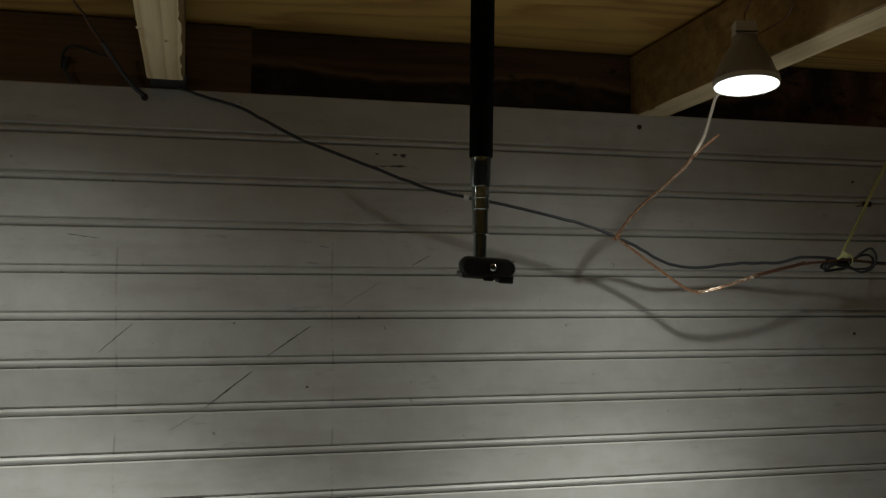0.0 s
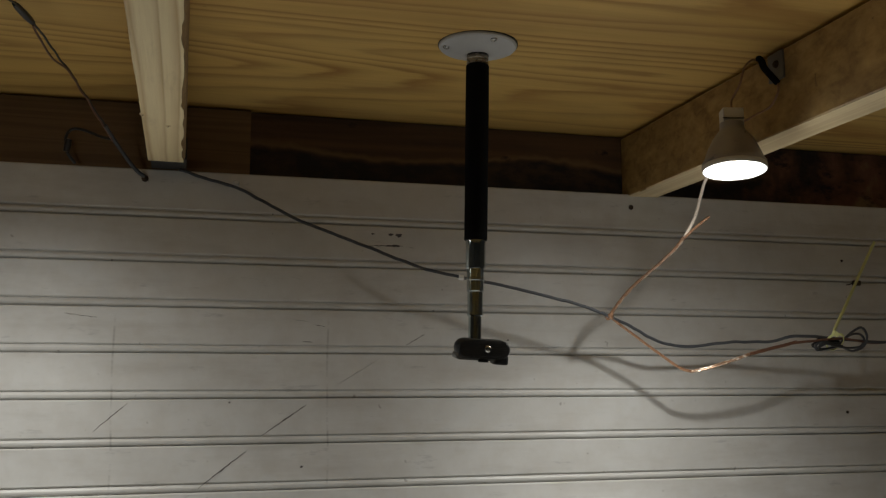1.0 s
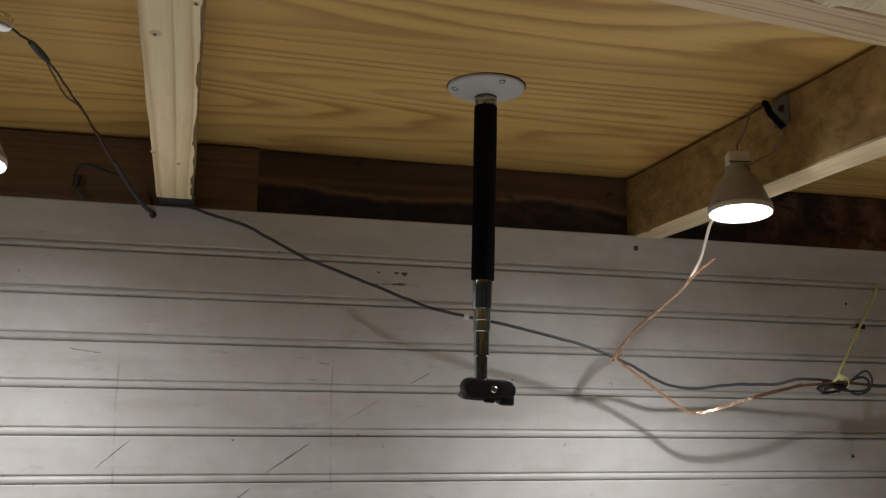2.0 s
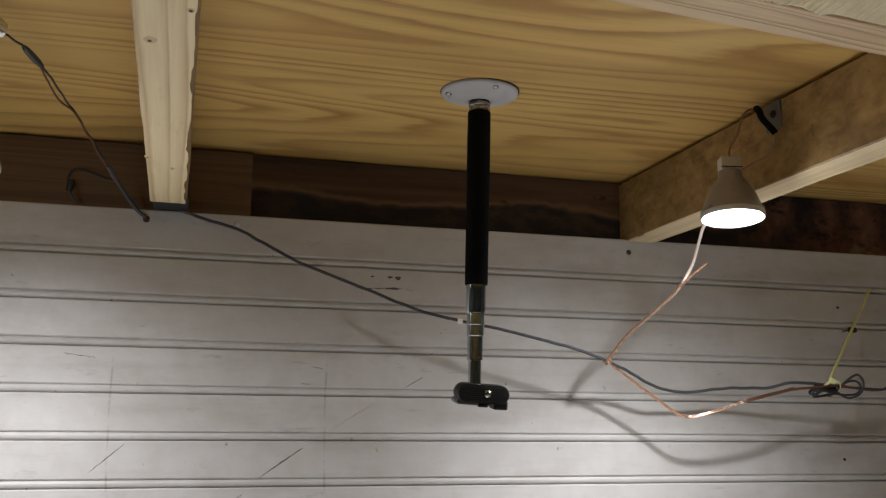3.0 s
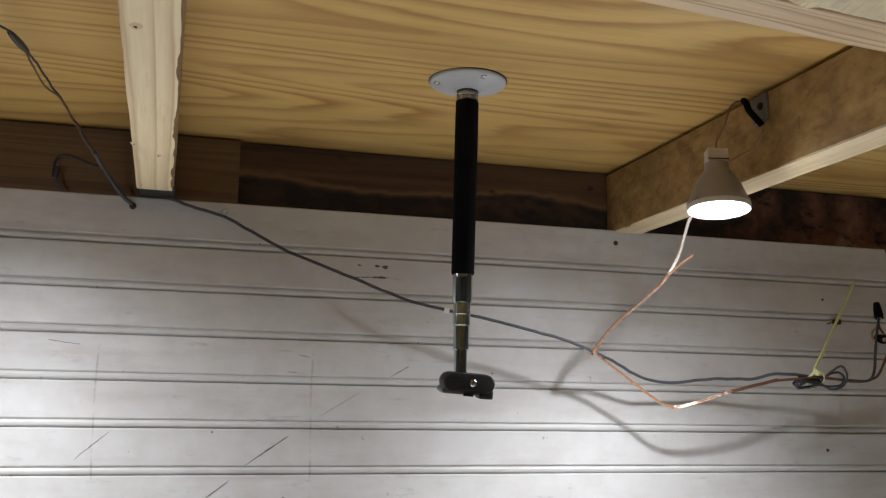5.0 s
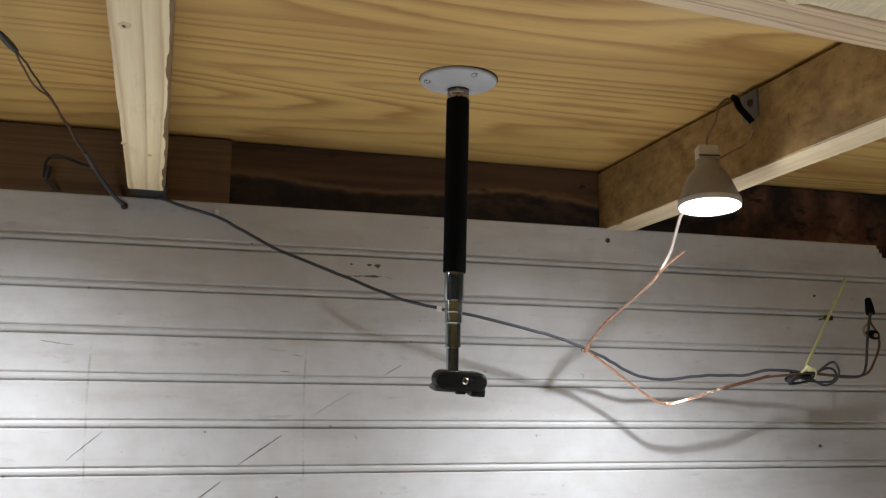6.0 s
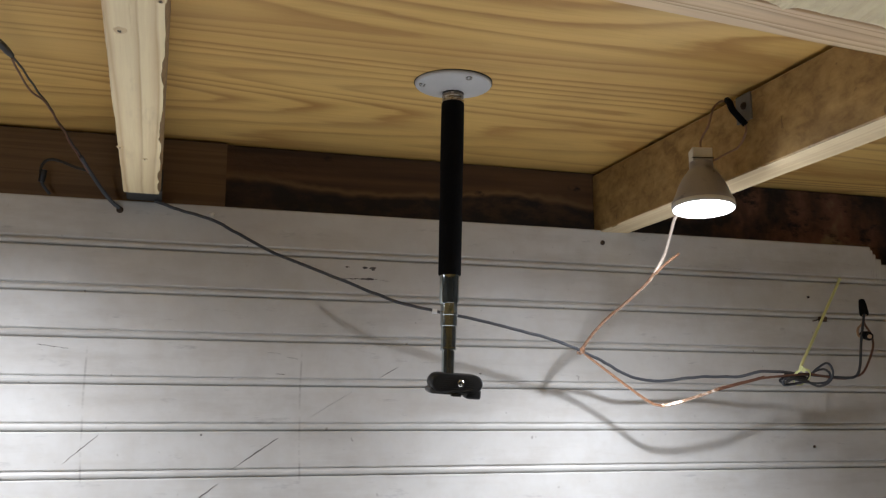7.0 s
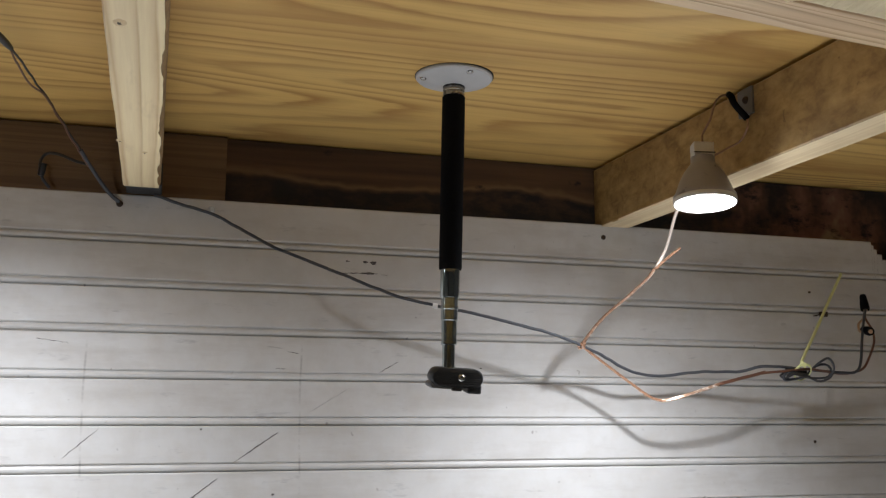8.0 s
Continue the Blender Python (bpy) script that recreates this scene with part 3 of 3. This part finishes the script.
# ---- cables along the wall ----
grey = thing("grey_cable", "grey round cable drooping along the panelled wall", "cable")
part("cord", tube([(-0.004, 1.150, 1.947), (0.027, 1.154, 1.938), (0.062, 1.152, 1.929), (0.091, 1.148, 1.914), (0.143, 1.132, 1.886), (0.216, 1.115, 1.857), (0.273, 1.096, 1.833), (0.317, 1.081, 1.821),
                   (0.349, 1.073, 1.815), (0.416, 1.065, 1.800), (0.481, 1.065, 1.784), (0.4995, 1.0685, 1.777)], 0.0019, 10, 10, jitter=0.0012), GREY_JACKET, grey, "", True)
part("cord", tube([(0.4995, 1.0685, 1.777), (0.535, 1.086, 1.767), (0.581, 1.101, 1.749), (0.631, 1.112, 1.744), (0.686, 1.103, 1.750), (0.730, 1.094, 1.750), (0.761, 1.079, 1.757), (0.790, 1.072, 1.756),
                   (0.815, 1.071, 1.753)], 0.0019, 10, 10, jitter=0.0010), GREY_JACKET, grey, "", True)
part("tape", tube([(0.3153, 1.0808, 1.8208), (0.3211, 1.0797, 1.8200)], 0.0031, 10, 3), WHITE_TAPE, grey, "scrap of white tape")
for dz, dy in ((0.0, 0.0), (-0.004, 0.006)):
    part("coil", tube([(0.8268, 1.0712 + dy, 1.7530 + dz), (0.8382, 1.0691 + dy, 1.7624 + dz), (0.8528, 1.0691 + dy, 1.7686 + dz * 2), (0.8622, 1.0712 + dy, 1.7582 + dz), (0.8580, 1.0733 + dy, 1.7447), (0.8403, 1.0733 + dy, 1.7385 - dz), (0.8206, 1.0712 + dy, 1.7437),
                       (0.7987, 1.0712 + dy, 1.7406), (0.7842, 1.0691 + dy, 1.7395 - dz), (0.7862, 1.0681 + dy, 1.7478), (0.8164, 1.0670 + dy, 1.7541)], 0.0015, 8, 6), GREY_JACKET, grey, "", True)
for k in range(4):
    part("fold", tube([(0.783 + 0.004 * (k % 2), 1.064 + 0.004 * k, 1.742 + 0.0035 * (k % 3)), (0.793, 1.062 + 0.004 * k, 1.747 + 0.0026 * k), (0.806, 1.064 + 0.003 * k, 1.745 + 0.0026 * k), (0.820, 1.066 + 0.003 * k, 1.744 + 0.003 * k)],
                      0.0018, 8, 6), DARK_JACKET, grey, "dark folded cable", True)
part("tail", tube([(0.8081, 1.0691, 1.7541), (0.8810, 1.0813, 1.7508), (0.9056, 1.0818, 1.7525), (0.9193, 1.0876, 1.7667), (0.9360, 1.1024, 1.7980), (0.9547, 1.1169, 1.8316), (0.9619, 1.1220, 1.8428)], 0.0018, 8), GREY_JACKET, grey, "thin grey tail", True)

speaker = thing("speaker_wire", "clear-jacketed copper twin wire knotted round the grey cable", "wire")
LOW = [(0.499, 1.068, 1.7775), (0.524, 1.079, 1.764), (0.565, 1.086, 1.739), (0.598, 1.084, 1.717), (0.614, 1.082, 1.712), (0.635, 1.073, 1.717), (0.682, 1.060, 1.733), (0.756, 1.070, 1.749)]
for s in (-1, 1):
    off = Vector((0, 0, 0.0009 * s))
    part("strand", tube([Vector(p) + off for p in LOW[:5]], 0.0010, 8, 8, jitter=0.0004), COPPER, speaker, "", True)
    part("strand", tube([Vector(p) + off for p in LOW[4:7]], 0.0012, 8, 12, jitter=0.0005), COPPER_GLINTS, speaker, "clear-jacketed stretch with glints in its colour", True)
    part("strand", tube([Vector(p) + off for p in LOW[6:]], 0.0012, 8, 8, jitter=0.0004), BROWN_JACKET, speaker, "brown jacketed stretch", True)
    part("strand", tube([Vector(p) + Vector((0.0012 * s, 0, 0.0004 * s)) for p in ((0.4993, 1.0685, 1.7774), (0.5165, 1.0437, 1.8086), (0.5329, 1.0165, 1.8295), (0.5418, 0.9804, 1.8484), (0.5465, 0.9666, 1.8598))], 0.0015, 8, 8, jitter=0.0005),
         COPPER if s < 0 else COPPER_GLINTS, speaker, "", True)
part("lead", tube([(0.5465, 0.9666, 1.8598), (0.5549, 0.9570, 1.8815), (0.5555, 0.9430, 1.9038), (0.5562, 0.9330, 1.9191), (0.5577, 0.9143, 1.9288), (0.5663, 0.8951, 1.9375), (0.5617, 0.8745, 1.9512), tuple(SOCKET + Vector((0.006, 0.012, -0.010))), tuple(SOCKET + Vector((0.002, 0.006, -0.006)))], 0.0018, 8), LEAD, speaker, "bright lead running behind the bulb", True)
part("loose_end", tube([(0.5454, 0.9644, 1.8588), (0.5551, 0.9569, 1.8696), (0.5692, 0.9504, 1.8814)], 0.0016, 8), COPPER, speaker, "loose cut copper end", True)
part("knot", tube([(0.4996, 1.0659, 1.7800), (0.5017, 1.0659, 1.7793), (0.5031, 1.0701, 1.7771), (0.5017, 1.0754, 1.7750), (0.4990, 1.0754, 1.7761), (0.4980, 1.0690, 1.7784), (0.4992, 1.0659, 1.7773), (0.5020, 1.0669, 1.7754), (0.5024, 1.0712, 1.7782)], 0.0022, 8, 6), COPPER, speaker, "tight copper knot", True)
part("brown_run", tube([(0.748, 1.0690, 1.747), (0.8154, 1.0660, 1.7536), (0.8736, 1.0816, 1.7499), (0.9056, 1.0869, 1.7515), (0.9273, 1.0900, 1.7604), (0.9537, 1.1016, 1.7908), (0.9639, 1.1138, 1.8112), (0.9588, 1.1200, 1.8285), (0.9619, 1.1230, 1.8408)],
                       0.0016, 8, jitter=0.0006), BROWN_JACKET, speaker, "reddish brown jacketed run", True)


def wire_nut(m, label):
    ob = thing("wire_nut", label, "wire connector", m, "wire nuts")
    part("cap", lathe([(0, 0.0005), (0.0058, 0), (0.0064, 0.003), (0.0060, 0.010), (0.0047, 0.020), (0.0040, 0.0235), (0, 0.0245)], 12), FOAM, ob, "ridged black cap", False)
    part("mouth", lathe([(0, 0.002), (0.0030, 0.002), (0.0028, -0.0016), (0.0012, -0.0018), (0, -0.0018)], 16), TAN_WIRE, ob, "tan wire ends in the mouth")
    return ob


wire_nut(pose(0.9624, 1.1230, 1.8408, -18, 8, 0), "black wire nut capping the grey and brown wires")
nut = wire_nut(pose(0.9450, 1.0955, 1.8081, -78, 0, -16), "black wire nut facing outwards beside the brown wire")
tagged(part("short_wire", tube([(0.9435, 1.1057, 1.8081), (0.9445, 1.1159, 1.8102), (0.9486, 1.1220, 1.8204), (0.9568, 1.1220, 1.8285), (0.9608, 1.1220, 1.8408)], 0.0016, 8), TAN_WIRE), "short tan wire joining two wire nuts", "wire")

tie = thing("cable_tie", "bright yellow nylon cable tie with a long tail", "cable tie")
part("tail", tube([(0.8029, 1.0566, 1.7593), (0.8102, 1.0660, 1.7655), (0.8601, 1.1024, 1.8050), (0.9015, 1.1264, 1.8465), (0.9425, 1.1444, 1.8938)], 0.0018, 8, 8, 1.5), YELLOW, tie)
part("lock", box(-0.0035, 0.0035, -0.003, 0.003, -0.003, 0.003, 0.0008, m=pose(0.8044, 1.0566, 1.7593, 20, 30, 0)), YELLOW, tie)
part("loop", tube([(0.8039, 1.0556, 1.7593), (0.8143, 1.0566, 1.7572), (0.8206, 1.0650, 1.7489), (0.8164, 1.0764, 1.7406), (0.8070, 1.0774, 1.7416), (0.8008, 1.0691, 1.7520), (0.8029, 1.0577, 1.7593)], 0.0007, 8, 6, 2.4), YELLOW, tie)

# lead and loop beside the pale joist
cord = thing("power_lead", "dark twin lead hanging slack from ceiling to wall", "cable")
part("plug_sleeve", lathe([(0, 0), (0.0020, 0), (0.0027, 0.004), (0.0032, 0.016), (0.0032, 0.026), (0.0022, 0.036), (0, 0.036)], 16, look((-0.1255, 0.858, 2.0035), (-0.137, 0.816, 2.0065)) @ pose(0, 0, -0.038, 0, 0, 0)), BLACK, cord, "black plug sleeve", True)
part("strand", tube([(-0.146, 0.798, 2.006), (-0.135, 0.820, 2.006), (-0.125, 0.860, 2.003), (-0.1195, 0.900, 2.003), (-0.111, 0.960, 2.000), (-0.102, 1.020, 1.996), (-0.086, 1.090, 1.982), (-0.076, 1.119, 1.970)], 0.0010, 8, jitter=0.0013), DARK_JACKET, cord, "", True)
part("strand", tube([(-0.126, 0.858, 2.002), (-0.1235, 0.890, 1.999), (-0.119, 0.930, 1.998), (-0.1105, 0.962, 1.998), (-0.1015, 1.022, 1.994), (-0.088, 1.088, 1.981), (-0.077, 1.118, 1.968)], 0.0010, 8, jitter=0.0011), BROWN_JACKET, cord, "", True)
part("grey_end", tube([(-0.084, 1.095, 1.980), (-0.075, 1.120, 1.969), (-0.061, 1.140, 1.952), (-0.051, 1.149, 1.942), (-0.043, 1.154, 1.937)], 0.0022, 8), GREY_JACKET, cord, "thicker grey end", True)
part("loop", tube([(-0.077, 1.118, 1.970), (-0.092, 1.135, 1.977), (-0.112, 1.145, 1.986), (-0.124, 1.147, 1.986), (-0.130, 1.147, 1.976), (-0.1275, 1.147, 1.959), (-0.119, 1.152, 1.9475)], 0.0017, 8), DARK_JACKET, cord, "dark slack loop", True)
part("plug", lathe([(0, -0.008), (0.0035, -0.007), (0.0042, 0), (0.0035, 0.007), (0, 0.008)], 12, pose(-0.1275, 1.146, 1.967, 8, 10, 0)), BLACK, cord, "small black plug", True)
tagged(part("grommet", lathe([(0, -0.003), (0.0035, -0.002), (0.004, 0.0015), (0, 0.003)], 16, pose(-0.0425, WALL_Y - 0.001, 1.9355, 90)), RUST), "dark staple holding the grey cable end", "staple")
jack = thing("lamp_connector", "silver barrel connector fixed beneath the plywood", "connector", look((-0.1475, 0.795, 2.0085), (-0.188, 0.775, 2.016)))
part("barrel", lathe([(0, 0.002), (0.0060, 0.001), (0.0085, -0.004), (0.0085, -0.020), (0.0092, -0.021), (0.0092, -0.034), (0, -0.034)], 28), STEEL, jack, "silver barrel", True)
part("mount_block", box(-0.011, 0.011, -0.002, 0.022, -0.052, -0.0345, 0.002), DARK_JACKET, jack, "dark mounting block")


# ---- nails, knots and marks ----
def nail(name, label, m, r=0.0035, material=RUST, h=0.0022):
    ob = tagged(part(name, lathe([(0, -h), (r * 0.6, -h), (r, -h * 0.4), (r, 0.0), (0, 0.003)], 14), material, None, "", True), label, name, "nails")
    ob.matrix_world = m
    return ob


FACE = WALL_Y
nail("nail", "bright nail driven in above the grey cable", pose(0.062, FACE, 1.9355, -90), 0.0036, CERAMIC, 0.007)
nail("nail", "dull nail head sunk in the top plank", pose(0.577, FACE, 1.930, -90), 0.0033)
nail("nail", "tiny rusty nail head in a plank", pose(0.899, FACE, 1.868, -90), 0.0017)
nail("nail", "small rusty nail head low on the wall", pose(0.894, FACE, 1.658, -90), 0.0020)
staple = thing("staple", "black rusty staple behind the yellow cable tie", "staple", pose(0.920, FACE, 1.837))
part("crown", box(-0.006, 0.006, -0.004, 0.001, -0.0035, 0.0035, 0.001), RUST, staple)
part("prong", tube([(-0.006, -0.001, 0), (-0.011, -0.002, -0.002), (-0.016, -0.0005, -0.003)], 0.0008, 6), RUST, staple)


def knot(x, y, r, seed):
    """A ragged knot in the underside of the pale joist: a tan ring with a small dark heart."""
    rnd, holder = random.Random(seed), pale_joist
    for name, grow, z, material, label in (("knot_ring", 2.1, 0.0010, KNOT_RING, "tan ring round a knot"), ("knot", 1.0, 0.0014, KNOT, "small dark knot")):
        b = bmesh.new()
        rim = []
        for k in range(18):
            a = 2 * math.pi * k / 18
            f = r * grow * rnd.uniform(0.82, 1.1)
            rim.append(b.verts.new((x + math.cos(a) * f * 1.2, y + math.sin(a) * f * 1.9, JOIST - z + 0.0012)))
        mid = b.verts.new((x, y, JOIST - z))
        for k in range(18):
            b.faces.new((mid, rim[k], rim[(k + 1) % 18]))
        holder = part(name, b, material, holder, label)


for i, (x, y, r) in enumerate(((-0.028, 0.621, 0.0018), (-0.036, 0.912, 0.0014), (-0.014, 0.949, 0.0012), (-0.0030, 0.566, 0.0016))):
    knot(x, y, r, i)


def scratch(x0, z0, x1, z1, w, seed):
    """A thin scuff on the face of the wall, of uneven width."""
    b = bmesh.new()
    n = 16
    r = random.Random(seed)
    a, c = Vector((x0, 0, z0)), Vector((x1, 0, z1))
    side = (c - a).normalized().cross(Vector((0, 1, 0)))
    rows = []
    for i in range(n + 1):
        p = a.lerp(c, i / n) + side * r.uniform(-0.0004, 0.0004)
        h = 1.15 * w * (0.15 + 0.85 * r.random()) * math.sin(math.pi * (i + 0.7) / (n + 1.4)) ** 0.5
        rows.append([b.verts.new((q.x, y, q.z)) for q, y in ((p - side * h, FACE - 0.0001), (p, FACE - 0.0006), (p + side * h, FACE - 0.0001))])
    for u, v in zip(rows, rows[1:]):
        for k in (0, 1):
            b.faces.new((u[k], u[k + 1], v[k + 1], v[k]))
    part("scuff", b, FAINT if w < 0.00045 else SMUDGE, wall_north, "thin dark scuff")


def blot(x, z, w, h, seed):
    """A ragged dark spot of chipped paint."""
    b = bmesh.new()
    r = random.Random(seed)
    rim = []
    for k in range(14):
        a = 2 * math.pi * k / 14
        f = r.uniform(0.55, 1.0)
        rim.append(b.verts.new((x + math.cos(a) * w * f, FACE - 0.0002, z + math.sin(a) * h * f)))
    mid = b.verts.new((x, FACE - 0.0007, z))
    for k in range(14):
        b.faces.new((mid, rim[k], rim[(k + 1) % 14]))
    part("chip", b, SMUDGE, wall_north, "small dark chip in the paint")


for i, s in enumerate(((0.0986, 1.6381, 0.1494, 1.6728, 0.0008), (0.0288, 1.5804, 0.0812, 1.6211, 0.0009), (0.1871, 1.6970, 0.2373, 1.7278, 0.0003), (0.2701, 1.7443, 0.2941, 1.7578, 0.0006),
                       (-0.0874, 1.6454, -0.0511, 1.6767, 0.0006), (-0.1226, 1.7773, -0.0885, 1.7731, 0.0005), (0.1324, 1.7739, 0.1519, 1.7716, 0.0004),
                       (0.1574, 1.7683, 0.1710, 1.7659, 0.0005), (0.1446, 1.7480, 0.1560, 1.7475, 0.0005), (0.2226, 1.8659, 0.2662, 1.8670, 0.0010), (0.2706, 1.8661, 0.2815, 1.8645, 0.0004),
                       (-0.0100, 1.5560, 0.0220, 1.5750, 0.0004))):
    scratch(*s, i)
for i, s in enumerate(((0.2508, 1.8808, 0.0040, 0.0019), (0.2610, 1.8800, 0.0052, 0.0030), (0.2284, 1.8808, 0.0030, 0.0012), (0.2560, 1.8668, 0.0090, 0.0018), (0.0613, 1.6768, 0.0015, 0.0016),
                       (0.1456, 1.6018, 0.0022, 0.0014), (0.4020, 1.7520, 0.0018, 0.0011), (0.1060, 1.9000, 0.0014, 0.0012))):
    blot(*s, i)

# ---- planks of the panelled wall ----
PITCH = 0.0525
FIRST = 1.8998      # upper groove of the first pair


def plank_mesh(top, bottom, x0=X0, x1=X1):
    """A level board with its half-round bead and the two grooves at its lower edge, front towards -y."""
    xs = [x0 + (x1 - x0) * i / 6 for i in range(7)]
    prof = [(top, 0.0085), (top, 0.0012), (top - 0.0012, 0.0)]
    prof += [(bottom + 0.0113, 0.0), (bottom + 0.0100, 0.0010), (bottom + 0.0090, 0.0028), (bottom + 0.0076, 0.0010), (bottom + 0.0058, 0.0), (bottom + 0.0038, 0.0002), (bottom + 0.0020, 0.0012),
             (bottom + 0.0004, 0.0036), (bottom, 0.0085)]
    b = bmesh.new()
    cols = [[b.verts.new((x, WALL_Y + d, z)) for z, d in prof] for x in xs]
    for a, c in zip(cols, cols[1:]):
        for k in range(len(prof) - 1):
            b.faces.new((a[k], a[k + 1], c[k + 1], c[k]))
    return mesh("plank", b, PANEL)


low = FIRST - 0.0090
for top, x0, x1 in ((TOP, X0, 1.012), (TOP - 0.005, 1.0121, 1.016), (TOP - 0.011, 1.0161, 1.021), (TOP - 0.018, 1.0211, 1.030), (TOP - 0.026, 1.0301, X1)):
    ob = new("plank", plank_mesh(top, low, x0, x1))
    ob.parent = wall_north
shared = plank_mesh(low - 0.0002, low - PITCH)
for i in range(36):
    ob = new("plank", shared)
    ob.location = (0, 0.0006 * noise.noise(Vector((i * 3.3, 0, 0))), -PITCH * i)
    ob.parent = wall_north
